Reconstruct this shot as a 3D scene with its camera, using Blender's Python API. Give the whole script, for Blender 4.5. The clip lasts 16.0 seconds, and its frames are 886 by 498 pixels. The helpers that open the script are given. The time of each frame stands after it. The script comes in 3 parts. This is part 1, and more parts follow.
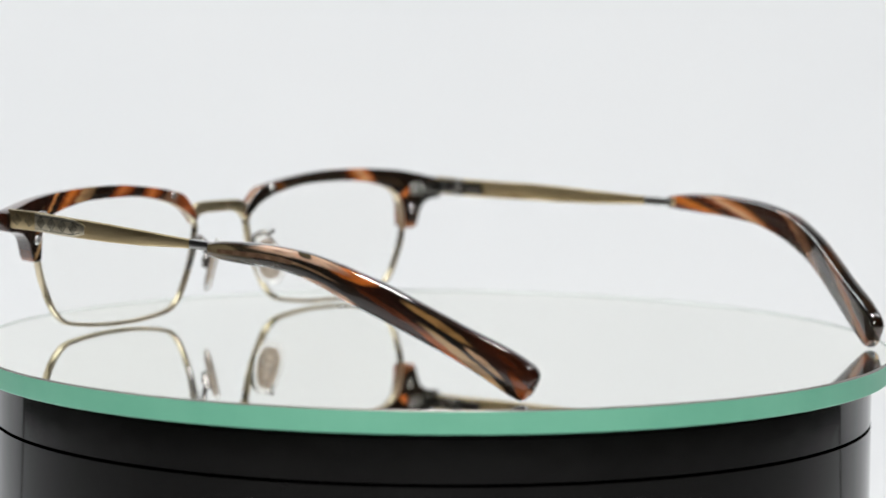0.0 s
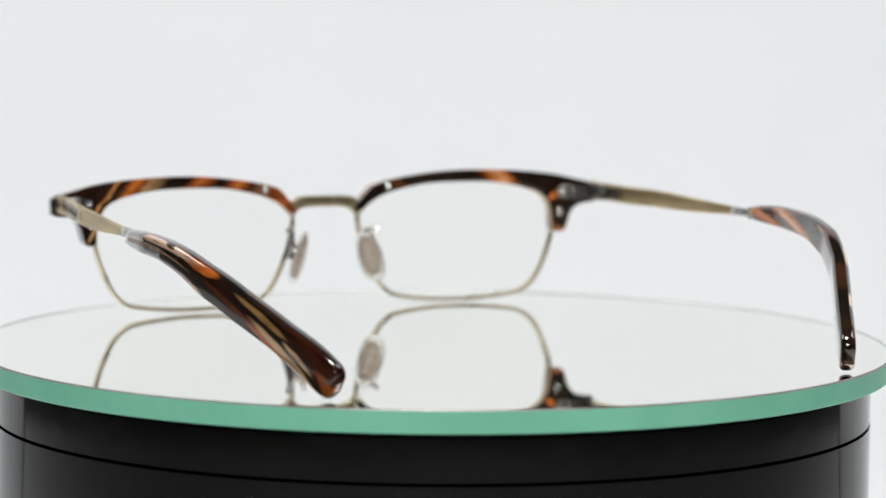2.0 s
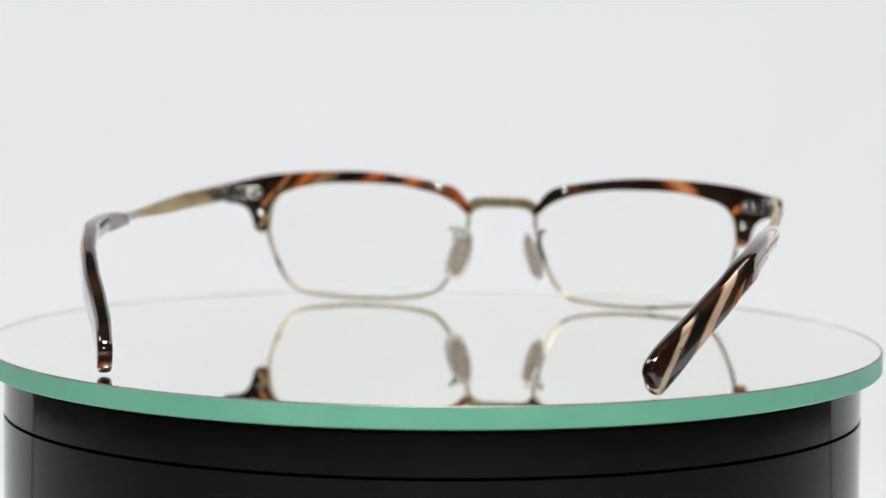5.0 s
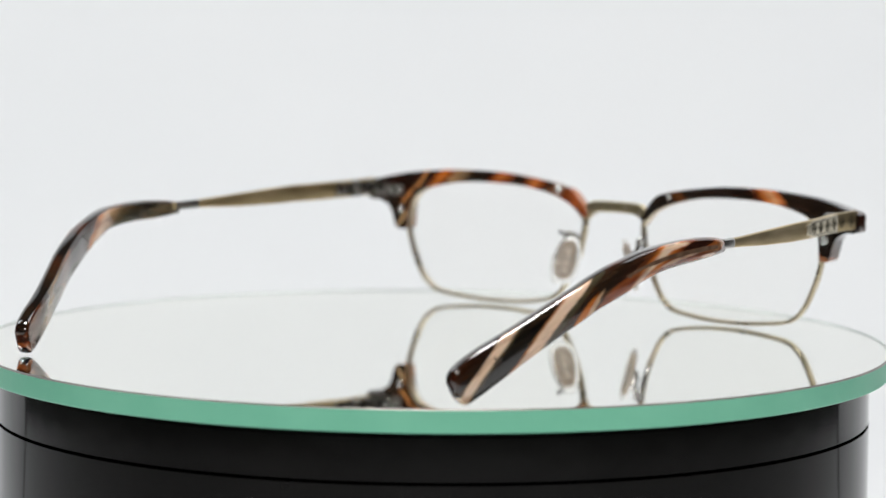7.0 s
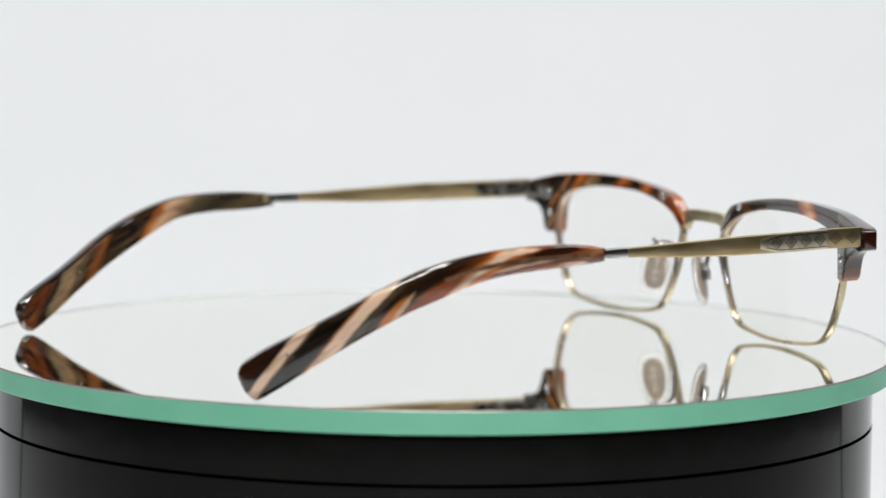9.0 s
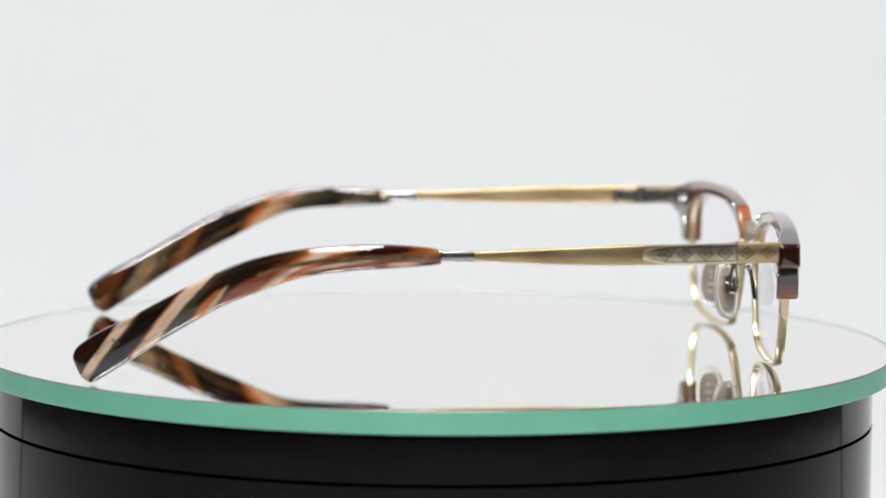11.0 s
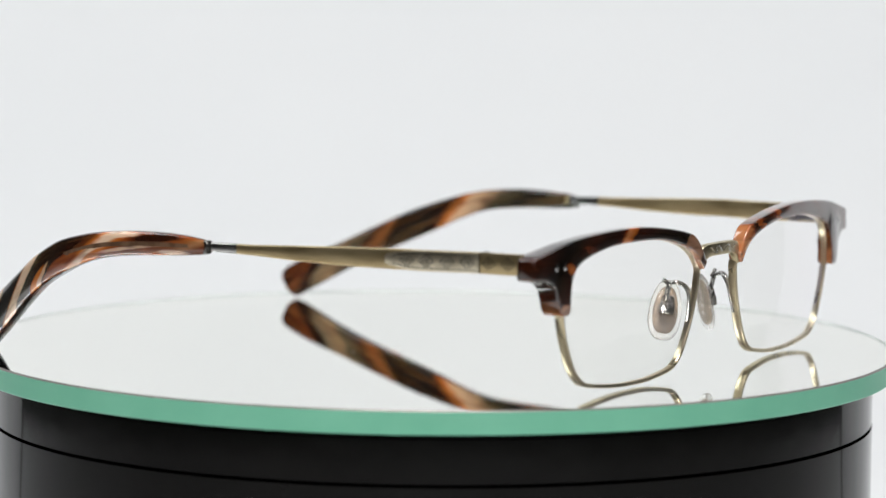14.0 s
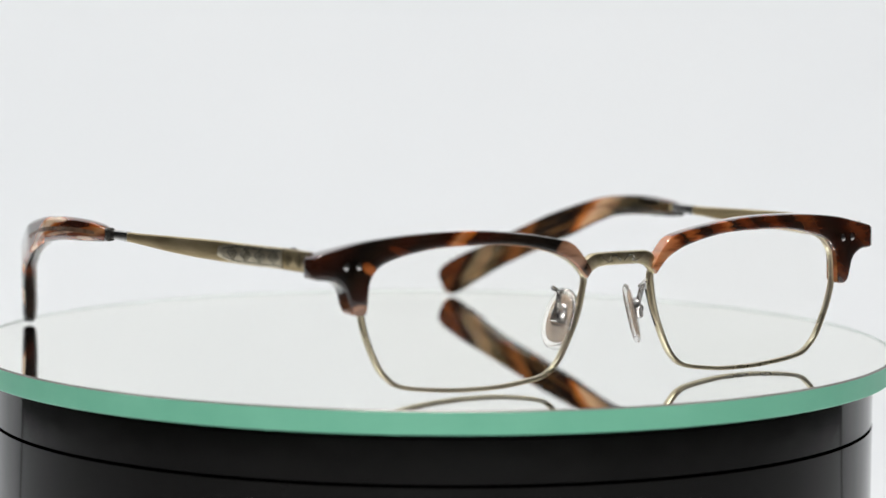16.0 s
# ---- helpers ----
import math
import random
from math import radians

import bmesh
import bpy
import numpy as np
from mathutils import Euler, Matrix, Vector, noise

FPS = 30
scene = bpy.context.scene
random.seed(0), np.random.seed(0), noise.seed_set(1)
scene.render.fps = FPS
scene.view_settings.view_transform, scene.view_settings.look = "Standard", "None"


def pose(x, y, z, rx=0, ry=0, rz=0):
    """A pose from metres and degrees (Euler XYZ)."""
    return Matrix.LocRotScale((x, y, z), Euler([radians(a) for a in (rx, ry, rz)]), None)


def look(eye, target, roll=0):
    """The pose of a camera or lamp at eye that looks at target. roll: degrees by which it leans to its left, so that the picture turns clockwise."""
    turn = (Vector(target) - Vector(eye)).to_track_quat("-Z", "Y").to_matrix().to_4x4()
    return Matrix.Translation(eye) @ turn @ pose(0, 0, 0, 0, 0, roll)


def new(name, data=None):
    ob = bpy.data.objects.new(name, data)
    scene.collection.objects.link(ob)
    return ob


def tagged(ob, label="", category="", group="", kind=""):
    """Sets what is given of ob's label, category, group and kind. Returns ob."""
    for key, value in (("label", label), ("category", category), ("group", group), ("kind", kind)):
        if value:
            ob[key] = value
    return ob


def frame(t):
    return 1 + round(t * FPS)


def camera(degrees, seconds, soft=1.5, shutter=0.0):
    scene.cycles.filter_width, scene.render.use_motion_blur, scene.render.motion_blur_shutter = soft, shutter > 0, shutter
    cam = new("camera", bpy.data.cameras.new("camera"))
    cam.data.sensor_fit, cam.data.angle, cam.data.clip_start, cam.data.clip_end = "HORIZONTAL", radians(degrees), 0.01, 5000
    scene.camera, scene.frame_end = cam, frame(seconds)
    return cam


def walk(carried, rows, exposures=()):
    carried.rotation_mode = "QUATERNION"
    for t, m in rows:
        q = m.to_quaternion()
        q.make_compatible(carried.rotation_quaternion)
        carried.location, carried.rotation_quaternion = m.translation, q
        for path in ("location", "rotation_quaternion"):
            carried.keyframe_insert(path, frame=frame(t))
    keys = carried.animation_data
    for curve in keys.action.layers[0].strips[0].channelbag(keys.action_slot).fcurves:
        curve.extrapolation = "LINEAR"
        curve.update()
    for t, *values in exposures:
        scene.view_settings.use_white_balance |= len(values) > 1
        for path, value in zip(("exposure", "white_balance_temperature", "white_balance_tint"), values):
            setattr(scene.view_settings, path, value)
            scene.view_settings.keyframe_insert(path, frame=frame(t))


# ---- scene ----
D, H, TILT, YAW, ROLL = 0.7037, 0.0911, radians(5.797), radians(0.168), 0.519
AIM = Vector((math.sin(YAW) * math.cos(TILT), math.cos(YAW) * math.cos(TILT), -math.sin(TILT)))
EYE = Vector((0, -D, H))

# seconds and how far the lens draws the picture together as it refocuses
BREATH = [(0.0, -.0027), (0.6, -.0027), (0.9, -.0113), (1.6, -.0113), (2.0, -.0046), (2.4, .0013), (3.1, .0013),
          (3.4, -.0199), (3.7, -.0225), (4.0, -.0265), (5.2, -.0265), (7.3, -.0066), (8.5, -.0066), (8.9, 0), (16.0, 0)]

cam = camera(15.53, 16.0, soft=1.5)
cam.data.dof.use_dof = True
cam.data.dof.focus_distance = 0.668
cam.data.dof.aperture_fstop = 15


def eye_row(t, s):
    e = EYE - AIM * (D / (1 + s) - D)
    return (t, look(e, e + AIM, ROLL))


walk(cam, [eye_row(t, s) for t, s in BREATH], [(0.0, 0.0), (3.1, 0.0), (3.7, -0.03), (5.2, -0.03), (7.3, 0.0), (16.0, 0.0)])

# ---- world and lamps ----
world = bpy.data.worlds.new("world")
scene.world = world
world.use_nodes = True
world.node_tree.nodes["Background"].inputs[0].default_value = (0.9, 0.95, 1.0, 1)
world.node_tree.nodes["Background"].inputs[1].default_value = 0.12


def softbox(name, eye, target, sx, sy, watts, colour=(1, 1, 1)):
    data = bpy.data.lights.new(name, "AREA")
    data.shape, data.size, data.size_y, data.energy, data.color = "RECTANGLE", sx, sy, watts, colour
    ob = new(name, data)
    ob.matrix_world = look(eye, target)
    return ob


softbox("overhead_softbox", (0, -0.22, 0.95), (0, 0.05, 0), 0.27, 0.20, 11.0, (1, 0.98, 0.96))
softbox("front_softbox", (0.05, -1.0, 0.62), (0, 0.0, 0.0), 0.18, 0.14, 4.0, (1, 0.98, 0.96))
# two unseen fill lamps added to brighten the paper sweep
softbox("backdrop_fill_a", (-0.75, 0.25, 1.0), (-0.1, 1.1, 0.4), 0.5, 0.5, 5.2, (0.91, 0.97, 1))
softbox("backdrop_fill_b", (0.75, 0.25, 1.0), (0.1, 1.1, 0.4), 0.5, 0.5, 3.4, (0.95, 0.97, 1))


# ---- materials ----
def material(name):
    m = bpy.data.materials.new(name)
    m.use_nodes = True
    return m, m.node_tree.nodes, m.node_tree.links, m.node_tree.nodes["Principled BSDF"]


def coords(n, l, scale=(1, 1, 1), rot=(0, 0, 0)):
    c = n.new("ShaderNodeTexCoord")
    mp = n.new("ShaderNodeMapping")
    mp.inputs["Scale"].default_value = scale
    mp.inputs["Rotation"].default_value = [radians(a) for a in rot]
    l.new(c.outputs["Object"], mp.inputs["Vector"])
    return mp.outputs["Vector"]


def noise_tex(n, l, vec, scale, detail=3, rough=0.5, distort=0.0):
    t = n.new("ShaderNodeTexNoise")
    t.inputs["Scale"].default_value, t.inputs["Detail"].default_value = scale, detail
    t.inputs["Roughness"].default_value, t.inputs["Distortion"].default_value = rough, distort
    l.new(vec, t.inputs["Vector"])
    return t.outputs["Fac"]


def ramp(n, l, fac, stops):
    r = n.new("ShaderNodeValToRGB")
    e = r.color_ramp.elements
    while len(e) < len(stops):
        e.new(0.5)
    for k, (p, c) in zip(e, stops):
        k.position, k.color = p, (*c, 1)
    l.new(fac, r.inputs["Fac"])
    return r.outputs["Color"]


def bump(n, l, b, height, strength, distance):
    k = n.new("ShaderNodeBump")
    k.inputs["Strength"].default_value, k.inputs["Distance"].default_value = strength, distance
    l.new(height, k.inputs["Height"])
    l.new(k.outputs["Normal"], b.inputs["Normal"])


def metal(name, dark, light, rough, streak=(1, 1, 1), scale=600):
    m, n, l, b = material(name)
    v = coords(n, l, streak)
    f = noise_tex(n, l, v, scale, 4)
    l.new(ramp(n, l, f, [(0.35, dark), (0.65, light)]), b.inputs["Base Color"])
    b.inputs["Metallic"].default_value = 1
    rr = n.new("ShaderNodeMapRange")
    rr.inputs["To Min"].default_value, rr.inputs["To Max"].default_value = rough - 0.06, rough + 0.08
    l.new(f, rr.inputs["Value"])
    l.new(rr.outputs["Result"], b.inputs["Roughness"])
    bump(n, l, b, noise_tex(n, l, v, scale * 4, 3), 0.06, 0.0001)
    return m


def tortoise(name, slant, wobble, stops, streaks=0.0, blotches=()):
    """Cellulose acetate: slanting streaks that run through the sheet. The map holds lengthways and crossways tenths of metres; stops: place along it in mm, colour;
    blotches: middle along and across, half length, half width (mm), slope in degrees, colour."""
    m, n, l, b = material(name)
    c = n.new("ShaderNodeTexCoord")
    v = c.outputs["UV"]
    sep = n.new("ShaderNodeSeparateXYZ")
    l.new(v, sep.inputs[0])

    def maths(op, a, b_):
        k = n.new("ShaderNodeMath")
        k.operation = op
        for q, x in zip(k.inputs, (a, b_)):
            if isinstance(x, (int, float)):
                q.default_value = x
            else:
                l.new(x, q)
        return k.outputs[0]
    st = n.new("ShaderNodeMapping")
    st.inputs["Scale"].default_value = (0.35, 1.6, 1)
    st.inputs["Rotation"].default_value = (0, 0, math.atan2(1, abs(slant)) * (1 if slant > 0 else -1))
    l.new(v, st.inputs["Vector"])
    w1 = noise_tex(n, l, st.outputs["Vector"], 22, 2, 0.5, 0.2)
    w2 = noise_tex(n, l, st.outputs["Vector"], 90, 3, 0.55)
    p = maths("ADD", sep.outputs[0], maths("MULTIPLY", sep.outputs[1], slant))
    p = maths("ADD", p, maths("MULTIPLY", maths("SUBTRACT", w1, 0.5), wobble * 0.01))
    p = maths("ADD", p, maths("MULTIPLY", maths("SUBTRACT", w2, 0.5), wobble * 0.008))
    p = maths("ADD", p, 0.1)
    col = ramp(n, l, p, [((q + 10) / 100, k) for q, k in stops])
    if blotches:
        warp = n.new("ShaderNodeCombineXYZ")
        l.new(maths("ADD", sep.outputs[0], maths("MULTIPLY", maths("SUBTRACT", w1, 0.5), 0.03)), warp.inputs[0])
        l.new(maths("ADD", sep.outputs[1], maths("MULTIPLY", maths("SUBTRACT", w2, 0.5), 0.006)), warp.inputs[1])
    for along, across, hl, hw, slope, tint in blotches:
        mp = n.new("ShaderNodeMapping")
        mp.vector_type = "TEXTURE"
        mp.inputs["Location"].default_value = (along * 0.01, across * 0.01, 0)
        mp.inputs["Rotation"].default_value = (0, 0, radians(slope))
        mp.inputs["Scale"].default_value = (hl * 0.01, hw * 0.01, 1)
        l.new(warp.outputs[0], mp.inputs["Vector"])
        far = n.new("ShaderNodeVectorMath")
        far.operation = "LENGTH"
        l.new(mp.outputs["Vector"], far.inputs[0])
        cover = n.new("ShaderNodeMapRange")
        cover.interpolation_type = "SMOOTHSTEP"
        cover.inputs["From Min"].default_value, cover.inputs["From Max"].default_value = 1.2, 0.7
        l.new(far.outputs["Value"], cover.inputs["Value"])
        lay = n.new("ShaderNodeMix")
        lay.data_type = "RGBA"
        l.new(cover.outputs["Result"], lay.inputs[0])
        l.new(col, lay.inputs[6])
        lay.inputs[7].default_value = (*tint, 1)
        col = lay.outputs[2]
    if streaks:
        fine = n.new("ShaderNodeMapping")
        fine.inputs["Scale"].default_value = (0.55, 7.0, 1)
        fine.inputs["Rotation"].default_value = (0, 0, radians(6))
        l.new(v, fine.inputs["Vector"])
        amber = n.new("ShaderNodeMix")
        amber.data_type = "RGBA"
        l.new(maths("MULTIPLY", ramp(n, l, noise_tex(n, l, fine.outputs["Vector"], 14, 3, 0.6, 0.4), [(0.50, (0, 0, 0)), (0.62, (1, 1, 1))]), streaks), amber.inputs[0])
        l.new(col, amber.inputs[6])
        amber.inputs[7].default_value = (0.33, 0.165, 0.06, 1)
        col = amber.outputs[2]
    shade = n.new("ShaderNodeMix")
    shade.data_type, shade.blend_type = "RGBA", "MULTIPLY"
    shade.inputs[0].default_value = 0.55
    l.new(col, shade.inputs[6])
    l.new(ramp(n, l, noise_tex(n, l, st.outputs["Vector"], 32, 2.5, 0.5, 0.3), [(0.38, (0.25, 0.18, 0.15)), (0.5, (0.95, 0.92, 0.9)), (0.62, (1.0, 1.0, 1.0))]), shade.inputs[7])
    l.new(shade.outputs[2], b.inputs["Base Color"])
    b.inputs["Roughness"].default_value = 0.10
    b.inputs["Coat Weight"].default_value = 1.0
    b.inputs["Coat Roughness"].default_value = 0.03
    b.inputs["Subsurface Weight"].default_value = 0.25
    b.inputs["Subsurface Radius"].default_value = (0.0020, 0.0010, 0.0005)
    b.inputs["Subsurface Scale"].default_value = 1.0
    bump(n, l, b, w2, 0.015, 0.0001)
    return m


BLACK, DARK, MAROON, RED, ORANGE, PALE, OLIVE = ((0.007, 0.006, 0.005), (0.014, 0.008, 0.005), (0.030, 0.008, 0.004), (0.13, 0.026, 0.006),
                                                 (0.46, 0.135, 0.020), (0.71, 0.525, 0.38), (0.055, 0.046, 0.026))


def glass(name, colour, ior=1.5, rough=0.0):
    m, n, l, b = material(name)
    n.remove(b)
    g = n.new("ShaderNodeBsdfGlass")
    g.inputs["Color"].default_value, g.inputs["IOR"].default_value, g.inputs["Roughness"].default_value = (*colour, 1), ior, rough
    l.new(g.outputs[0], n["Material Output"].inputs["Surface"])
    return m


TAN, PEACH = (0.50, 0.34, 0.20), (0.52, 0.35, 0.25)
M_TIP = {
    1: tortoise("tortoise_tip", -2.5, 1.6, [(-6, MAROON), (3.2, DARK), (4.0, PALE), (7.8, PALE), (9.2, OLIVE), (11.0, BLACK), (18.4, BLACK), (19.4, (0.36, 0.14, 0.05)), (20.0, PALE), (24.9, PALE), (25.9, OLIVE),
                                            (28, OLIVE), (29, (0.035, 0.017, 0.009)), (36, DARK), (41, MAROON), (44.5, (0.09, 0.022, 0.006)), (46.5, ORANGE), (48.8, PALE), (51.2, PALE), (53, ORANGE), (55, (0.24, 0.055, 0.011)), (60, (0.07, 0.017, 0.006)), (66, (0.22, 0.05, 0.010)), (70, (0.24, 0.07, 0.016)), (73, (0.30, 0.15, 0.07)), (76, RED)],
                blotches=[(28.5, -2.5, 5.5, 1.1, 26, ORANGE), (31.3, -1.8, 4.0, 0.5, 27, TAN), (37, -2.2, 7.5, 1.5, 14, (0.22, 0.05, 0.010)), (47.5, -2.0, 4.0, 0.8, 18, ORANGE), (55.5, -2.1, 6.0, 0.7, 4, RED), (58, -0.9, 8.0, 0.35, 4, PEACH),
                          (56, 1.7, 5.0, 0.5, 1, PALE), (65, 1.2, 6.0, 0.8, 2, MAROON), (69, -1.5, 4.0, 0.45, 0, PEACH)], streaks=0.10),
    -1: tortoise("tortoise_tip_dark", -3.0, 3.0, [(-6, MAROON), (2, (0.05, 0.013, 0.005)), (6, MAROON), (12, DARK), (20, BLACK), (34, MAROON), (40, DARK), (50, BLACK), (62, (0.04, 0.03, 0.018)), (70, OLIVE), (76, (0.12, 0.09, 0.05))],
                 blotches=[(18.5, -2.1, 7.0, 0.7, 9, (0.30, 0.085, 0.018)), (14.0, -1.9, 10.0, 0.72, 9.5, (0.42, 0.28, 0.15)), (11, -0.7, 4.5, 0.5, 10, (0.42, 0.28, 0.17)), (21.6, 1.5, 7.0, 0.65, 5, (0.27, 0.15, 0.055)), (39.5, 2.3, 5.0, 1.0, -6, (0.45, 0.12, 0.02)),
                           (51.5, 1.9, 11.0, 0.9, -2, PEACH), (50, 2.2, 2.0, 0.5, 12, OLIVE), (43.3, -2.4, 6.5, 0.65, 2, PEACH), (52, 0.1, 10.0, 0.28, 2, (0.22, 0.14, 0.08)), (30, -0.4, 8.0, 0.5, 6, (0.10, 0.03, 0.012)),
                           (2.5, -1.0, 3.5, 1.2, 20, (0.16, 0.04, 0.008)), (71, 0.3, 4.5, 1.0, 0, (0.14, 0.11, 0.06))])}
# inner faces of the tips, cut through the darker layers of the sheet
M_TIP_INNER = {
    1: tortoise("tortoise_tip_inner", -3.4, 4.0, [(-6, BLACK), (3, DARK), (7, (0.13, 0.04, 0.014)), (11, (0.18, 0.09, 0.045)), (14, (0.10, 0.045, 0.02)), (18, BLACK), (25, DARK), (30, (0.11, 0.058, 0.033)), (35, (0.22, 0.115, 0.065)), (37, MAROON), (44, DARK),
                                                         (50, MAROON), (54, (0.34, 0.13, 0.04)), (58, (0.5, 0.3, 0.18)), (61, RED), (66, MAROON), (70, ORANGE), (75, RED)]),
    -1: tortoise("tortoise_tip_dark_inner", -1.5, 4.5, [(-6, MAROON), (2, (0.07, 0.018, 0.006)), (4, (0.11, 0.03, 0.009)), (6.5, MAROON), (9, DARK), (11, (0.15, 0.11, 0.065)), (15, (0.22, 0.14, 0.075)), (17.5, OLIVE), (21, MAROON), (25, (0.17, 0.06, 0.018)),
                                                        (28, DARK), (37, BLACK), (41, MAROON), (44, (0.36, 0.11, 0.02)), (47, (0.48, 0.31, 0.19)), (51, (0.30, 0.19, 0.11)), (55, OLIVE), (63, BLACK), (70, OLIVE), (76, DARK)], 0.16)}
# top and bottom edges of the tips, darker than their outer faces
M_TIP_EDGE = tortoise("tortoise_tip_edge", -2.0, 5.0, [(-6, DARK), (6, BLACK), (14, DARK), (17, MAROON), (21, BLACK), (30, DARK), (34, (0.10, 0.022, 0.006)), (38, BLACK), (46, DARK), (51, (0.07, 0.018, 0.006)), (56, DARK),
                                                       (63, MAROON), (68, (0.12, 0.035, 0.012)), (72, MAROON)], 0.06)
M_BROW = {
    1: tortoise("tortoise_brow", 0.9, 2.0, [(1, (0.20, 0.10, 0.06)), (4, DARK), (5.5, (0.30, 0.17, 0.11)), (13.6, (0.25, 0.13, 0.08)), (14.4, BLACK), (26, DARK), (33, MAROON), (36, MAROON), (37, ORANGE), (39.2, (0.58, 0.24, 0.09)),
                                            (40.3, RED), (41.5, MAROON), (47, DARK), (50, MAROON), (54.5, DARK), (58, BLACK), (66, MAROON)],
                blotches=[(57.2, -4.2, 1.6, 1.1, 40, (0.34, 0.10, 0.025)), (59.5, -12.0, 2.0, 1.0, 0, (0.36, 0.20, 0.13)), (50, -1.5, 3.5, 0.8, 20, (0.09, 0.022, 0.008))]),
    -1: tortoise("tortoise_brow_mottled", 0.9, 6.0, [(1, DARK), (3, (0.40, 0.14, 0.05)), (6, (0.42, 0.19, 0.09)), (11, (0.36, 0.12, 0.04)), (13, RED), (15, DARK), (17, (0.36, 0.10, 0.025)), (19, MAROON), (21, DARK), (24, RED), (27, (0.36, 0.10, 0.025)), (29, DARK),
                                                     (33, RED), (36, DARK), (40, RED), (43, MAROON), (46, DARK), (49, (0.12, 0.03, 0.008)), (52, MAROON), (55, DARK), (58, MAROON), (62, (0.10, 0.024, 0.007)), (66, MAROON)])}
M_BROW_REAR = {
    1: tortoise("tortoise_brow_rear", 0.9, 2.0, [(3, BLACK), (14, DARK), (17.5, (0.12, 0.04, 0.012)), (20, DARK), (39, DARK), (41, RED), (42.5, ORANGE), (45, (0.55, 0.28, 0.13)), (47, (0.36, 0.10, 0.025)), (48.5, DARK), (62, DARK)],
                blotches=[(57.8, -4.3, 1.5, 0.9, 50, (0.40, 0.12, 0.03)), (59.2, -12.6, 1.6, 0.8, 0, (0.34, 0.14, 0.06))]),
    -1: tortoise("tortoise_brow_mottled_rear", 0.9, 2.0, [(3, RED), (7, (0.28, 0.07, 0.02)), (12, RED), (14, (0.28, 0.16, 0.10)), (16, (0.20, 0.09, 0.045)), (18, DARK), (19.5, RED), (22, (0.42, 0.13, 0.03)), (24.5, RED), (25.5, DARK),
                                                          (28, DARK), (29.5, RED), (33, (0.38, 0.11, 0.025)), (35, RED), (36.5, DARK), (41, DARK), (42, (0.16, 0.10, 0.05)), (45.5, (0.30, 0.18, 0.08)), (47, RED), (49, ORANGE), (50.5, RED),
                                                          (51.5, DARK), (52.8, DARK), (53.3, (0.55, 0.24, 0.08)), (54, MAROON), (57, DARK), (60, MAROON), (64, DARK)],
                 blotches=[(60.5, -10.5, 3.4, 4.2, 0, DARK), (59.2, -10.4, 2.6, 0.5, 119, (0.34, 0.21, 0.10))])}
# lower lip of the brow, painted paler for light coming through the thin edge
M_BROW_LIP_GLOW = tortoise("tortoise_brow_lip_glow", 1.0, 6.0, [(2, (0.34, 0.17, 0.10)), (10, (0.40, 0.21, 0.12)), (16, (0.30, 0.12, 0.05)), (24, (0.45, 0.22, 0.10)), (32, (0.26, 0.09, 0.03)), (40, (0.48, 0.22, 0.09)), (47, (0.30, 0.11, 0.04)),
                                                      (52, MAROON), (60, DARK), (66, (0.3, 0.17, 0.1))])
M_GOLD = metal("antique_gold", (0.40, 0.305, 0.16), (0.60, 0.48, 0.28), 0.36, (2.0, 0.10, 1.2), 400)
M_RIM = metal("antique_gold_rim", (0.54, 0.465, 0.31), (0.72, 0.63, 0.45), 0.28, scale=120)
M_BRIDGE = metal("pale_gold_bridge", (0.40, 0.34, 0.21), (0.56, 0.485, 0.33), 0.30)
M_SILVER = metal("worn_nickel", (0.18, 0.172, 0.162), (0.27, 0.26, 0.245), 0.26, scale=220)
M_PLAQUE = metal("pale_gold_plaque", (0.53, 0.47, 0.345), (0.72, 0.655, 0.51), 0.33)
# engraved lines, darker than the metal round them
M_ENGRAVE = metal("dark_engraving", (0.035, 0.03, 0.022), (0.08, 0.07, 0.05), 0.40)
M_BRIGHT_NICKEL = metal("bright_nickel", (0.38, 0.37, 0.36), (0.52, 0.51, 0.49), 0.20, scale=220)
M_CHROME = metal("bright_screw", (0.75, 0.75, 0.75), (0.88, 0.88, 0.87), 0.10)
m, n, l, b = material("coated_lens")
n.remove(b)
refr, sheen, blend, fres = n.new("ShaderNodeBsdfRefraction"), n.new("ShaderNodeBsdfGlossy"), n.new("ShaderNodeMixShader"), n.new("ShaderNodeFresnel")
refr.inputs["Color"].default_value, refr.inputs["Roughness"].default_value, refr.inputs["IOR"].default_value = (0.998, 0.998, 0.992, 1), 0, 1.5
sheen.inputs["Color"].default_value, sheen.inputs["Roughness"].default_value = (0.95, 0.85, 1.0, 1), 0
fres.inputs["IOR"].default_value = 1.2
l.new(fres.outputs[0], blend.inputs[0])
l.new(refr.outputs[0], blend.inputs[1])
l.new(sheen.outputs[0], blend.inputs[2])
l.new(blend.outputs[0], n["Material Output"].inputs["Surface"])
M_LENS = m
m, n, l, b = material("clear_silicone")
b.inputs["Base Color"].default_value, b.inputs["Roughness"].default_value, b.inputs["IOR"].default_value = (0.97, 0.97, 0.95, 1), 0.06, 1.28
b.inputs["Transmission Weight"].default_value = 0.86
M_PAD = m

m, n, l, b = material("pad_plate")
l.new(ramp(n, l, noise_tex(n, l, coords(n, l), 700, 3), [(0.35, (0.12, 0.076, 0.042)), (0.65, (0.185, 0.122, 0.07))]), b.inputs["Base Color"])
b.inputs["Roughness"].default_value, b.inputs["Metallic"].default_value = 0.38, 0.1
M_PADPLATE = m

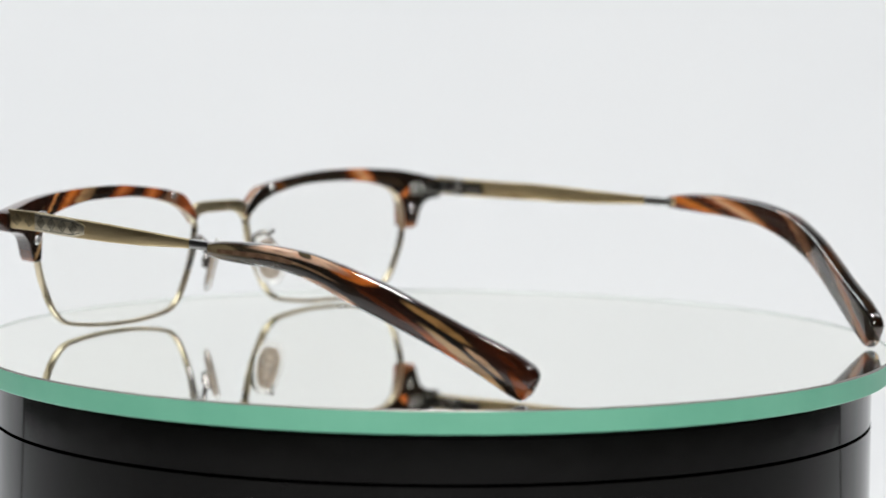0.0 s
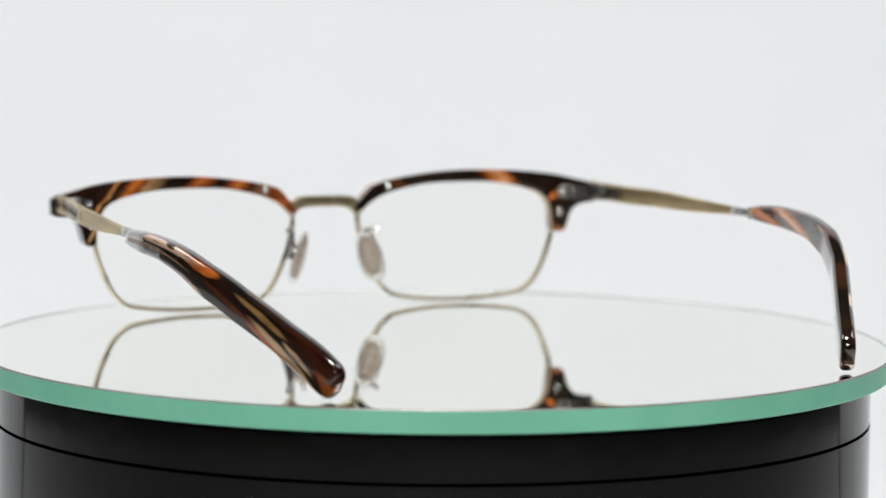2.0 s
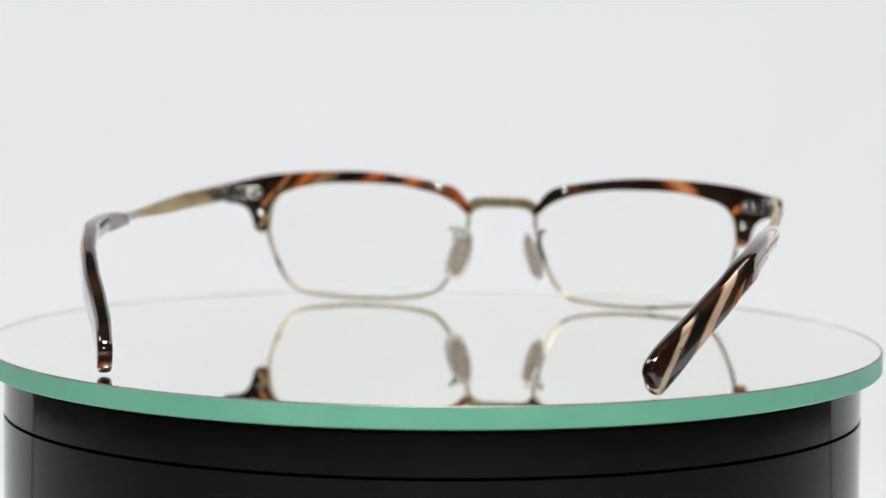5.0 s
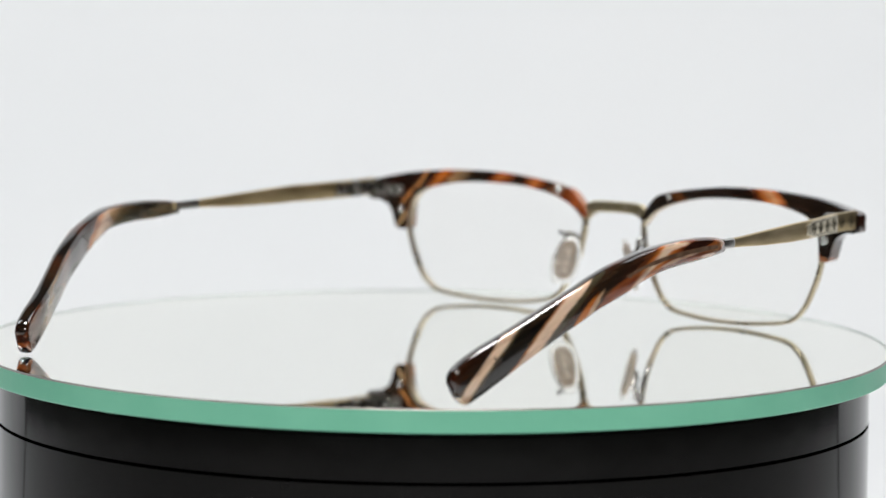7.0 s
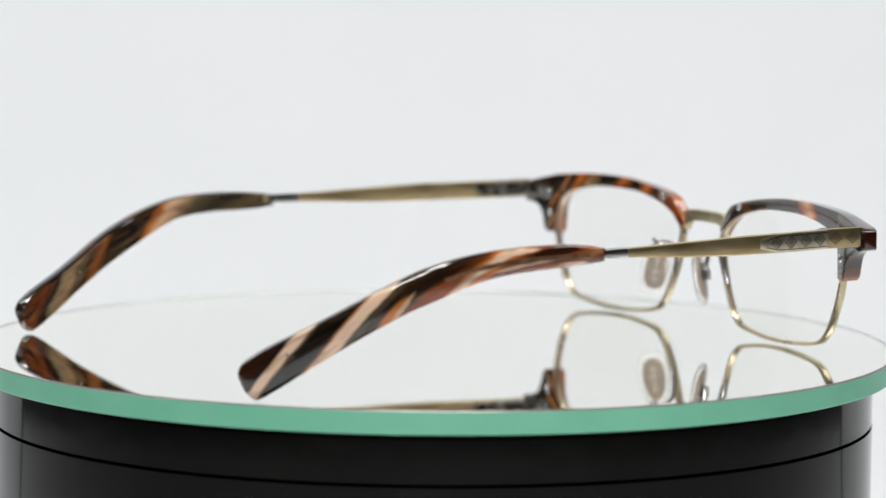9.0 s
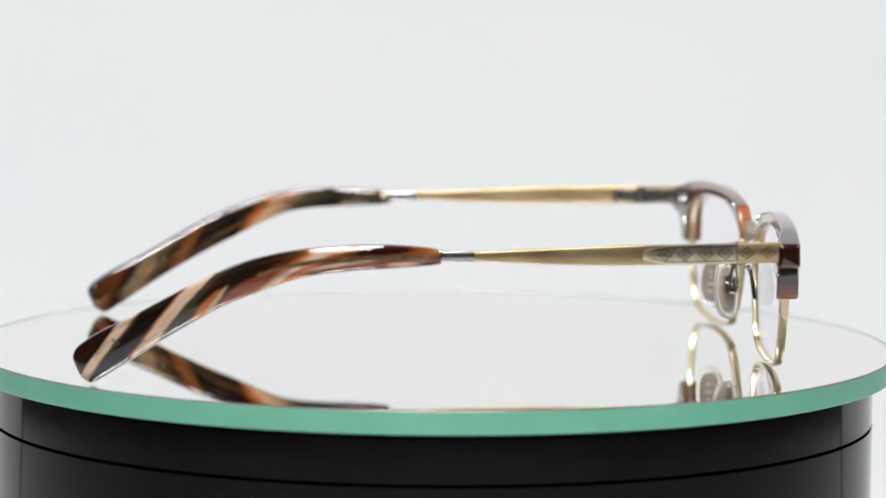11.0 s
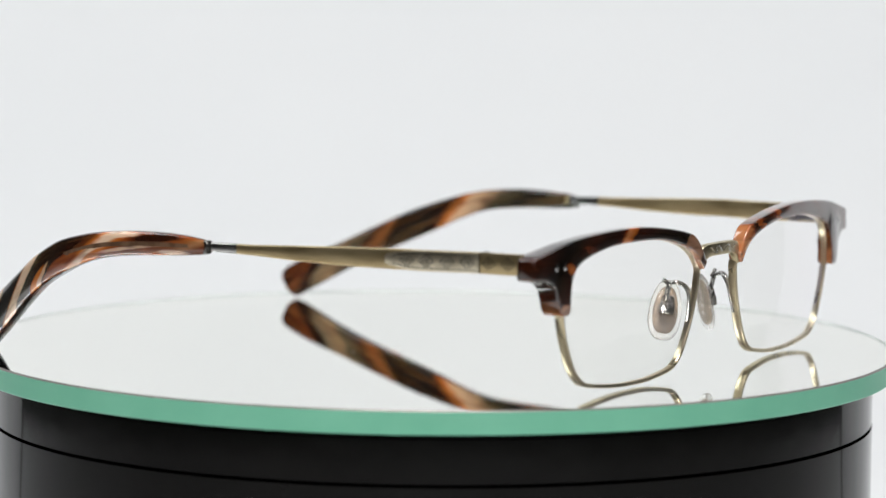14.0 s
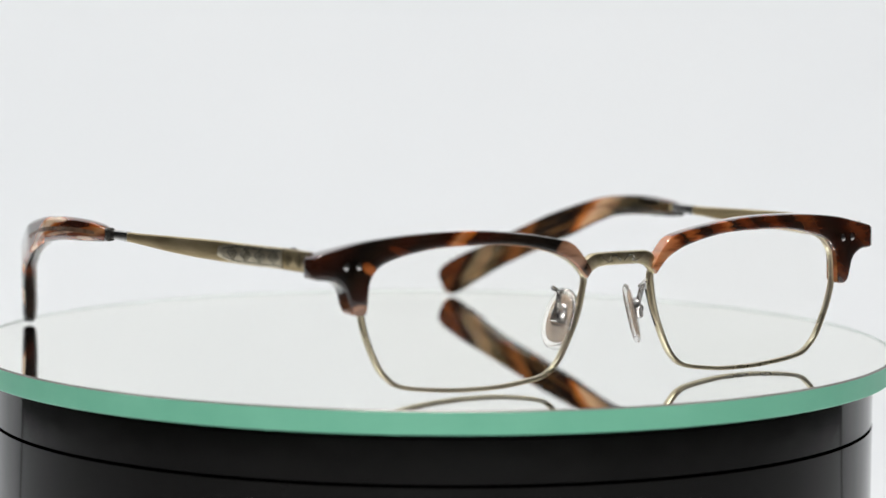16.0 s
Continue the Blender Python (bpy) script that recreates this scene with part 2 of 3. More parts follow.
m, n, l, b = material("white_mark")
b.inputs["Base Color"].default_value, b.inputs["Roughness"].default_value = (0.42, 0.36, 0.29, 1), 0.5
M_MARK = m

m, n, l, b = material("dark_stamp")
b.inputs["Base Color"].default_value, b.inputs["Roughness"].default_value = (0.05, 0.035, 0.025, 1), 0.4
M_STAMP = m

m, n, l, b = material("core_wire")
l.new(ramp(n, l, noise_tex(n, l, coords(n, l), 500, 3), [(0.4, (0.15, 0.08, 0.045)), (0.6, (0.24, 0.14, 0.085))]), b.inputs["Base Color"])
b.inputs["Roughness"].default_value, b.inputs["Metallic"].default_value = 0.25, 0.5
M_CORE = m

# black lacquered turntable
m, n, l, b = material("black_lacquer")
v = coords(n, l)
l.new(ramp(n, l, noise_tex(n, l, v, 40, 4), [(0.3, (0.002, 0.002, 0.0019)), (0.7, (0.005, 0.0047, 0.0044))]), b.inputs["Base Color"])
rr = n.new("ShaderNodeMapRange")
rr.inputs["To Min"].default_value, rr.inputs["To Max"].default_value = 0.045, 0.10
l.new(noise_tex(n, l, v, 70, 5), rr.inputs["Value"])
l.new(rr.outputs["Result"], b.inputs["Roughness"])
bump(n, l, b, noise_tex(n, l, v, 60, 2), 0.05, 0.0008)
b.inputs["Specular IOR Level"].default_value = 0.17
M_BLACK = m

# mirror plate: clear top, silvered back, ground green edge
m, n, l, b = material("mirror_top")
n.remove(b)
refr, ghost, blend = n.new("ShaderNodeBsdfRefraction"), n.new("ShaderNodeBsdfGlossy"), n.new("ShaderNodeMixShader")
refr.inputs["Color"].default_value, refr.inputs["Roughness"].default_value, refr.inputs["IOR"].default_value = (1, 1, 1, 1), 0, 1.5
ghost.inputs["Color"].default_value, ghost.inputs["Roughness"].default_value = (1, 1, 1, 1), 0
blend.inputs[0].default_value = 0.07
l.new(refr.outputs[0], blend.inputs[1])
l.new(ghost.outputs[0], blend.inputs[2])
l.new(blend.outputs[0], n["Material Output"].inputs["Surface"])
M_TOPGLASS = m
m, n, l, b = material("mirror_silvering")
b.inputs["Base Color"].default_value = (0.995, 1.0, 0.972, 1)
b.inputs["Metallic"].default_value, b.inputs["Roughness"].default_value = 1, 0.0
M_SILVERING = m
m, n, l, b = material("ground_green_edge")
v = coords(n, l)
l.new(ramp(n, l, noise_tex(n, l, v, 60, 4), [(0.3, (0.172, 0.535, 0.36)), (0.7, (0.212, 0.595, 0.41))]), b.inputs["Base Color"])
b.inputs["Roughness"].default_value = 0.45
bump(n, l, b, noise_tex(n, l, v, 2500, 2), 0.15, 0.0001)
M_EDGE = m
# bevel round the plate, its dark reflection painted in as grey-brown
m, n, l, b = material("arris_dark_reflection")
l.new(ramp(n, l, noise_tex(n, l, coords(n, l), 90, 4), [(0.3, (0.10, 0.095, 0.085)), (0.7, (0.17, 0.165, 0.15))]), b.inputs["Base Color"])
b.inputs["Roughness"].default_value, b.inputs["Metallic"].default_value = 0.35, 0.3
M_ARRIS = m
m, n, l, b = material("clear_edge_inside")
l.new(ramp(n, l, noise_tex(n, l, coords(n, l), 80, 4), [(0.3, (0.36, 0.40, 0.385)), (0.7, (0.44, 0.48, 0.465))]), b.inputs["Base Color"])
b.inputs["Roughness"].default_value = 0.6
M_EDGE_INSIDE = m

m, n, l, b = material("white_paper")
v = coords(n, l)
l.new(ramp(n, l, noise_tex(n, l, v, 3, 3), [(0.3, (0.80, 0.81, 0.82)), (0.7, (0.84, 0.845, 0.85))]), b.inputs["Base Color"])
b.inputs["Roughness"].default_value = 0.9
bump(n, l, b, noise_tex(n, l, v, 300, 3), 0.05, 0.0005)
M_PAPER = m
m, n, l, b = material("dark_room_wall")
l.new(ramp(n, l, noise_tex(n, l, coords(n, l), 2, 4), [(0.3, (0.10, 0.10, 0.10)), (0.7, (0.14, 0.137, 0.135))]), b.inputs["Base Color"])
b.inputs["Roughness"].default_value = 0.85
M_ROOM = m
m, n, l, b = material("dark_floor")
l.new(ramp(n, l, noise_tex(n, l, coords(n, l), 4, 5), [(0.3, (0.10, 0.10, 0.098)), (0.7, (0.15, 0.148, 0.145))]), b.inputs["Base Color"])
b.inputs["Roughness"].default_value = 0.7
M_FLOOR = m


# ---- mesh helpers (millimetres in, metres out) ----
def part(name, bm, mats, parent=None, label="", smooth=True):
    bmesh.ops.recalc_face_normals(bm, faces=bm.faces)
    me = bpy.data.meshes.new(name)
    for f in bm.faces:
        f.smooth = smooth
    for e in bm.edges:
        if len(e.link_faces) == 2 and e.calc_face_angle(0) > radians(38):
            e.smooth = False
    bm.to_mesh(me)
    bm.free()
    for k in (mats if isinstance(mats, (list, tuple)) else [mats]):
        me.materials.append(k)
    ob = new(name, me)
    if parent:
        ob.parent = parent
    if label:
        tagged(ob, label)
    return ob


def vmm(x, y, z):
    return Vector((x, y, z)) * 0.001


def catmull(pts, per, closed=False):
    pts = [Vector(p) for p in pts]
    n, out = len(pts), []
    for i in range(n if closed else n - 1):
        g = (lambda k: pts[k % n]) if closed else (lambda k: pts[min(max(k, 0), n - 1)])
        a, b_, c, d = g(i - 1), g(i), g(i + 1), g(i + 2)
        for s in range(per):
            t = s / per
            out.append(0.5 * (2 * b_ + (c - a) * t + (2 * a - 5 * b_ + 4 * c - d) * t * t + (3 * b_ - a - 3 * c + d) * t ** 3))
    if not closed:
        out.append(pts[-1])
    return out


def skin(bm, rings, closed=False, caps=True):
    """Joins rings of points (mm) into a tube."""
    vs = [[bm.verts.new(Vector(p) * 0.001) for p in r] for r in rings]
    n = len(vs)
    for i in range(n if closed else n - 1):
        a, b_ = vs[i], vs[(i + 1) % n]
        k = len(a)
        for j in range(k):
            bm.faces.new((a[j], a[(j + 1) % k], b_[(j + 1) % k], b_[j]))
    if caps and not closed:
        bm.faces.new(vs[0])
        bm.faces.new(vs[-1][::-1])
    return bm


def skin_mapped(bm, rings, marks):
    """Like skin, with a map of marks (mm) for each point."""
    first = len(bm.verts)
    skin(bm, rings)
    bm.verts.ensure_lookup_table()
    uv = bm.loops.layers.uv.new("map")
    flat = [q for r in marks for q in r]
    bm.verts.index_update()
    for f in bm.faces:
        for lp in f.loops:
            q = flat[lp.vert.index - first]
            lp[uv].uv = (q[0] * 0.01, q[1] * 0.01)
    return bm


def round_rect(hu, hv, r, seg=3):
    """Points of a rounded rectangle, half sizes hu and hv."""
    r = min(r, hu * 0.98, hv * 0.98)
    out = []
    for cx, cy, a0 in ((1, 1, 0), (-1, 1, 90), (-1, -1, 180), (1, -1, 270)):
        for k in range(seg + 1):
            a = radians(a0 + 90 * k / seg)
            out.append((cx * (hu - r) + r * math.cos(a), cy * (hv - r) + r * math.sin(a)))
    return out


def tube(bm, path, radius, k=8, flat=1.0):
    rings = []
    for i, p in enumerate(path):
        t = (path[min(i + 1, len(path) - 1)] - path[max(i - 1, 0)]).normalized()
        u = t.cross(Vector((0, 0, 1)) if abs(t.z) < 0.9 else Vector((0, 1, 0))).normalized()
        w = t.cross(u)
        rings.append([p + u * radius * math.cos(2 * math.pi * j / k) + w * radius * flat * math.sin(2 * math.pi * j / k) for j in range(k)])
    return skin(bm, rings)


def box(bm, c, s, r=0.15, axis=0):
    """A box with rounded long edges; c centre, s sizes, in mm."""
    o = [a for a in range(3) if a != axis]
    rings = []
    for e, shrink in ((-0.5, r), (-0.5 + 0.5 * r / s[axis], 0), (0.5 - 0.5 * r / s[axis], 0), (0.5, r)):
        ring = []
        for u, w in round_rect(s[o[0]] / 2 - shrink * 0.5, s[o[1]] / 2 - shrink * 0.5, r, 2):
            p = [0, 0, 0]
            p[axis], p[o[0]], p[o[1]] = c[axis] + e * s[axis], c[o[0]] + u, c[o[1]] + w
            ring.append(p)
        rings.append(ring)
    return skin(bm, rings)


def dome(bm, c, normal, r, h, k=12, slot=False):
    """A low round screw or rivet head."""
    nrm = Vector(normal).normalized()
    u = nrm.orthogonal().normalized()
    w = nrm.cross(u)
    rings = []
    for rr_, hh in ((1, -0.3), (1, 0.35), (0.86, 0.75), (0.55, 1.0), (0.12, 1.06 if not slot else 0.55)):
        rings.append([Vector(c) + nrm * hh * h + (u * math.cos(2 * math.pi * j / k) + w * math.sin(2 * math.pi * j / k)) * r * rr_ for j in range(k)])
    return skin(bm, rings)


def lerp(x, table):
    for (a, va), (b_, vb) in zip(table, table[1:]):
        if x <= b_:
            return va + (vb - va) * max(0, (x - a)) / (b_ - a)
    return table[-1][1]


# ---- the place ----
ZTOP, THICK, RDISC, CX = -0.73, 4.75, 100.0, 0.0   # mm


def lathe(bm, profile, k, cx=0.0, cy=0.0):
    rings = [[(cx + r * math.cos(2 * math.pi * j / k), cy + r * math.sin(2 * math.pi * j / k), z) for j in range(k)] for r, z in profile]
    return skin(bm, rings)


def build_sweep():
    """White paper sweep: table sheet, rounded foot, half-round wall."""
    bm = bmesh.new()

    def line(d):
        out = [(r, -150 - d) for r in (2, 100, 250, 450, 650, 800)]
        out += [(850 + (300 + d) * math.sin(radians(a)), 150 - (300 + d) * math.cos(radians(a))) for a in range(0, 91, 10)]
        return out + [(1150 + d, z) for z in (400, 700, 1000, 1300)]
    prof = line(0) + line(2)[::-1]
    skin(bm, [[(r * math.cos(radians(a)), r * math.sin(radians(a)), z) for r, z in prof] for a in range(35, 146, 5)])
    return tagged(part("backdrop", bm, M_PAPER), "seamless white paper sweep curving up behind the turntable", "backdrop", kind="structure")


def build_sheet():
    """Paper that runs on over the table, round the turntable and under the camera."""
    bm = bmesh.new()
    skin(bm, [[(r * math.cos(radians(a)), r * math.sin(radians(a)), z) for r, z in ((2, -150), (400, -150), (940, -150), (940, -152), (400, -152), (2, -152))] for a in range(146, 395, 8)])
    return tagged(part("table_sheet", bm, M_PAPER), "white paper sheet lying flat on the table", "paper sheet", kind="structure")


def build_room():
    for name, c, s, ax in (("floor", (0, -600, -172.1), (6000, 5000, 40), 0), ("ceiling", (0, -600, 2420), (6000, 5000, 40), 0),
                           ("wall_south", (0, -3120, 1122), (5999, 40, 2553), 0), ("wall_north", (0, 1920, 1122), (5999, 40, 2553), 0),
                           ("wall_east", (3020, -600, 1122), (40, 5080, 2553), 1), ("wall_west", (-3020, -600, 1122), (40, 5080, 2553), 1)):
        bm = bmesh.new()
        box(bm, c, s, 2, ax)
        tagged(part(name, bm, M_FLOOR if name == "floor" else M_ROOM, smooth=False),
               "dark grey painted studio floor" if name == "floor" else "plain dark grey studio " + name.split("_")[0], name.split("_")[0], kind="structure")


def build_turntable():
    t = new("turntable")
    tagged(t, "round glossy black lacquered turntable base with a groove near its top", "turntable")
    zb = ZTOP - THICK
    bm = bmesh.new()
    lathe(bm, [(60, zb - 0.2), (94.2, zb - 0.06), (95.0, zb - 0.4), (95.3, zb - 0.9), (95.4, zb - 1.2), (95.4, zb - 1.6), (95.4, zb - 9.5), (95.4, zb - 10.15), (92.0, zb - 10.2)], 192, CX)
    part("upper_ring", bm, M_BLACK, t)
    bm = bmesh.new()
    lathe(bm, [(92.2, zb - 10.2), (92.0, zb - 11.6)], 192, CX)
    part("groove", bm, M_BLACK, t)
    bm = bmesh.new()
    lathe(bm, [(92.0, zb - 10.85), (95.5, zb - 10.88), (95.5, zb - 11.5), (95.5, zb - 30), (95.5, -140), (95.5, -146), (94.4, -149.5), (60, -150)], 192, CX)
    part("drum", bm, M_BLACK, t)


def build_plate():
    """Round back-silvered mirror with a ground green edge."""
    bm = bmesh.new()
    k = 256
    R, zt, zb = RDISC, ZTOP, ZTOP - THICK
    prof = [(R - 0.40, zt), (R, zt - 0.32), (R, zb + 0.3), (R - 0.3, zb)]
    zs = zt - 2.1
    vs = [[bm.verts.new(vmm(r * math.cos(2 * math.pi * j / k), r * math.sin(2 * math.pi * j / k), z)) for j in range(k)] for r, z in prof]
    top = bm.faces.new(vs[0])
    bot = bm.faces.new(vs[-1][::-1])
    top.material_index, bot.material_index = 0, 2
    for i, (a, b_) in enumerate(zip(vs, vs[1:])):
        for j in range(k):
            f = bm.faces.new((a[j], b_[j], b_[(j + 1) % k], a[(j + 1) % k]))
            f.material_index = 2 if i else 4
    ri = R - 0.45
    inner = [[bm.verts.new(vmm(ri * math.cos(2 * math.pi * j / k), ri * math.sin(2 * math.pi * j / k), z)) for j in range(k)] for z in (zt - 0.03, zs)]
    bm.faces.new(inner[1]).material_index = 1
    for j in range(k):
        f = bm.faces.new((inner[0][j], inner[1][j], inner[1][(j + 1) % k], inner[0][(j + 1) % k]))
        f.material_index = 3
    p = part("mirror_plate", bm, [M_TOPGLASS, M_SILVERING, M_EDGE, M_EDGE_INSIDE, M_ARRIS], smooth=False)
    p.visible_shadow = False
    # unseen opaque disc, added because the plate itself casts no shadow
    bm = bmesh.new()
    lathe(bm, [(R - 0.5, zs - 0.15), (R - 0.5, zb + 0.1)], k)
    part("shadow_disc", bm, M_BLACK, p, "unseen opaque disc behind the silvering, added to cast the plate's shadow")
    return tagged(p, "round back-silvered mirror glass plate with a ground green edge", "mirror plate")


# ---- spectacles ----
def S(x, z):
    """Depth of the front's middle surface at a place of the face."""
    return 63.7 - 4.3 * (x / 68.0) ** 2 - 0.035 * (28 - z)


def rear_of(x):
    return lerp(x, [(7.6, 1.1), (12, 1.5), (45, 1.7), (57, 1.8), (62, 2.4), (66, 3.0), (69, 3.0)])


BROW_TOP = [(7.7, 22.6), (8.4, 23.8), (9.6, 25.4), (11.1, 27.1), (13.2, 28.3), (18.7, 29.5), (25.7, 30.5), (32.6, 31.1), (39.5, 31.2), (46.3, 31.0),
            (53.2, 30.5), (58.7, 29.8), (64.1, 28.6), (69.0, 27.4)]
BROW_LOW = [(7.7, 21.8), (8.4, 20.7), (9.4, 21.8), (11.8, 24.0), (15.9, 25.9), (21.5, 27.3), (27.0, 28.1), (33.9, 28.3), (40.8, 28.2), (46.3, 27.6), (51.8, 26.4),
            (55.2, 25.0), (57.1, 22.8), (57.7, 20.8), (57.95, 18.5), (58.1, 16.5), (58.6, 15.9), (60.0, 15.8), (60.8, 16.2), (61.3, 17.1), (61.9, 19.2), (62.7, 21.0),
            (64.1, 22.2), (65.9, 22.8), (69.0, 22.9)]
RIM = [(58.1, 18.0), (58.1, 16.0), (57.3, 12.5), (56.0, 9.1), (54.1, 5.3), (52.1, 3.0), (49.6, 1.45), (44.8, 0.6), (37.9, 0.0), (32.7, -0.1), (26.8, 0.05),
       (19.9, 0.9), (16.7, 1.8), (14.5, 3.6), (12.8, 6.0), (10.6, 10.6), (9.3, 14.3), (8.5, 18.2), (8.3, 20.7), (9.6, 22.5), (11.9, 24.4), (16.0, 26.3), (21.5, 27.7),
       (27.0, 28.5), (33.9, 28.7), (40.8, 28.6), (46.3, 28.0), (51.7, 26.8), (54.9, 25.3), (56.9, 23.0), (57.8, 20.5)]


def build_brow(sx, parent):
    bm = bmesh.new()
    tops, lows = ([(p.x, p.y) for p in catmull([(x, z, 0) for x, z in q], 6)] for q in (BROW_TOP, BROW_LOW))
    xs = []
    for x in sorted([7.7 + 0.8 * i for i in range(62)] + [56.6 + 0.15 * i for i in range(40)] + [62.6 + 0.5 * i for i in range(10)] + [67.5, 67.8, 68.1, 68.35, 68.6, 68.78, 68.92, 69.0]):
        if not xs or x - xs[-1] > 0.07:
            xs.append(x)
    rings = []
    for x in xs:
        zt, zl = lerp(x, tops), lerp(x, lows)
        front = 1.6
        rear = rear_of(x)
        e = math.sqrt(max(0.0, 1 - max(0.0, (x - 67.3) / 1.72) ** 2))
        hy, hz = (front + rear) / 2 * (0.55 + 0.45 * e), (zt - zl) / 2 * (0.70 + 0.30 * e)
        zc = (zt + zl) / 2
        ring = []
        for u, w in round_rect(hy, max(hz, 0.3), 0.45, 4):
            z = zc + w
            ring.append((sx * x, S(x, z) + (front - rear) / 2 + u - 0.06 * (z - 26.5) * (1 if u > 0 else 0), z))
        rings.append(ring)
    skin_mapped(bm, rings, [[(abs(q[0]), q[2] - 29) for q in r] for r in rings])
    for f in bm.faces:
        at = [v.index % 20 for v in f.verts]
        f.material_index = 1 if all(6 <= q <= 12 for q in at) else 2 if all(13 <= q <= 17 for q in at) else 0
    return part("brow", bm, [M_BROW[sx], M_BROW_REAR[sx], M_BROW_LIP_GLOW], parent, "glossy tortoiseshell acetate browline")


def rim_path(sx, per=5):
    return [Vector((sx * p.x, S(p.x, p.y), p.y)) for p in catmull([(x, z, 0) for x, z in RIM], per, True)]


def build_rim(sx, parent):
    bm = bmesh.new()
    path = rim_path(sx)
    n = len(path)
    rings = []
    for i, p in enumerate(path):
        t = (path[(i + 1) % n] - path[i - 1])
        t = Vector((t.x, 0, t.z)).normalized()
        u = Vector((-t.z, 0, t.x))
        rings.append([p + u * a + Vector((0, c - 0.3, 0)) for a, c in round_rect(0.42, 0.95, 0.3, 2)])
    skin(bm, rings, closed=True)
    rim = part("rim", bm, M_RIM, parent, "thin antique gold metal rim")
    return rim


def build_lens(sx, parent):
    bm = bmesh.new()
    path = rim_path(sx, 3)
    cx, cz = 33.0 * sx, 15.5
    sides = []
    for off in (0.35, -0.35):
        rings = []
        for s in (0.992, 0.88, 0.7, 0.5, 0.3, 0.12):
            ring = []
            for p in path:
                x, z = cx + (p.x - cx) * s, cz + (p.z - cz) * s
                ring.append(bm.verts.new(vmm(x, S(abs(x), z) + off + 0.9 * (1 - s * s), z)))
            rings.append(ring)
        sides.append(rings)
        k = len(path)
        for a, b_ in zip(rings, rings[1:]):
            for j in range(k):
                bm.faces.new((a[j], a[(j + 1) % k], b_[(j + 1) % k], b_[j]))
        bm.faces.new(rings[-1])
    a, b_ = sides[0][0], sides[1][0]
    for j in range(k):
        bm.faces.new((a[j], a[(j + 1) % k], b_[(j + 1) % k], b_[j]))
    ob = part("lens", bm, M_LENS, parent, "clear plain lens")
    ob.visible_shadow = False
    return ob


def build_bridge(parent):
    bm = bmesh.new()
    rings = []
    for i in range(-36, 37):
        x = 8.3 * i / 36
        a = abs(x)
        zt = lerp(a, [(0, 25.65), (4.5, 25.62), (6.4, 25.5), (7.4, 25.2), (8.3, 24.5)])
        zl = lerp(a, [(0, 23.05), (4.0, 23.0), (5.6, 22.75), (6.7, 22.2), (7.6, 21.3), (8.3, 20.5)])
        y = 63.7 + 0.5 * math.cos(a / 8.3 * 1.5)
        rings.append([(x, y + u, (zt + zl) / 2 + w) for u, w in round_rect(0.75 + 0.1 * (1 - (a / 8.3) ** 2), (zt - zl) / 2, 0.35, 3)])
    skin(bm, rings)
    br = part("bridge", bm, M_BRIDGE, parent, "antique gold bridge with engraved scrollwork")
    for s in (-1, 1):
        bm = bmesh.new()
        path = catmull([(s * x, 65.0, z) for x, z in ((0.4, 23.8), (1.4, 24.8), (2.5, 24.9), (3.0, 24.2), (2.4, 23.9), (3.4, 23.7), (4.6, 24.5), (5.3, 24.8))], 5)
        tube(bm, path, 0.09, 6)
        part("scroll_engraving", bm, M_CHROME, br)


PADC, PADT, PADB = (9.0, 56.2, 11.8), (7.4, 56.1, 17.5), (10.6, 56.3, 6.6)


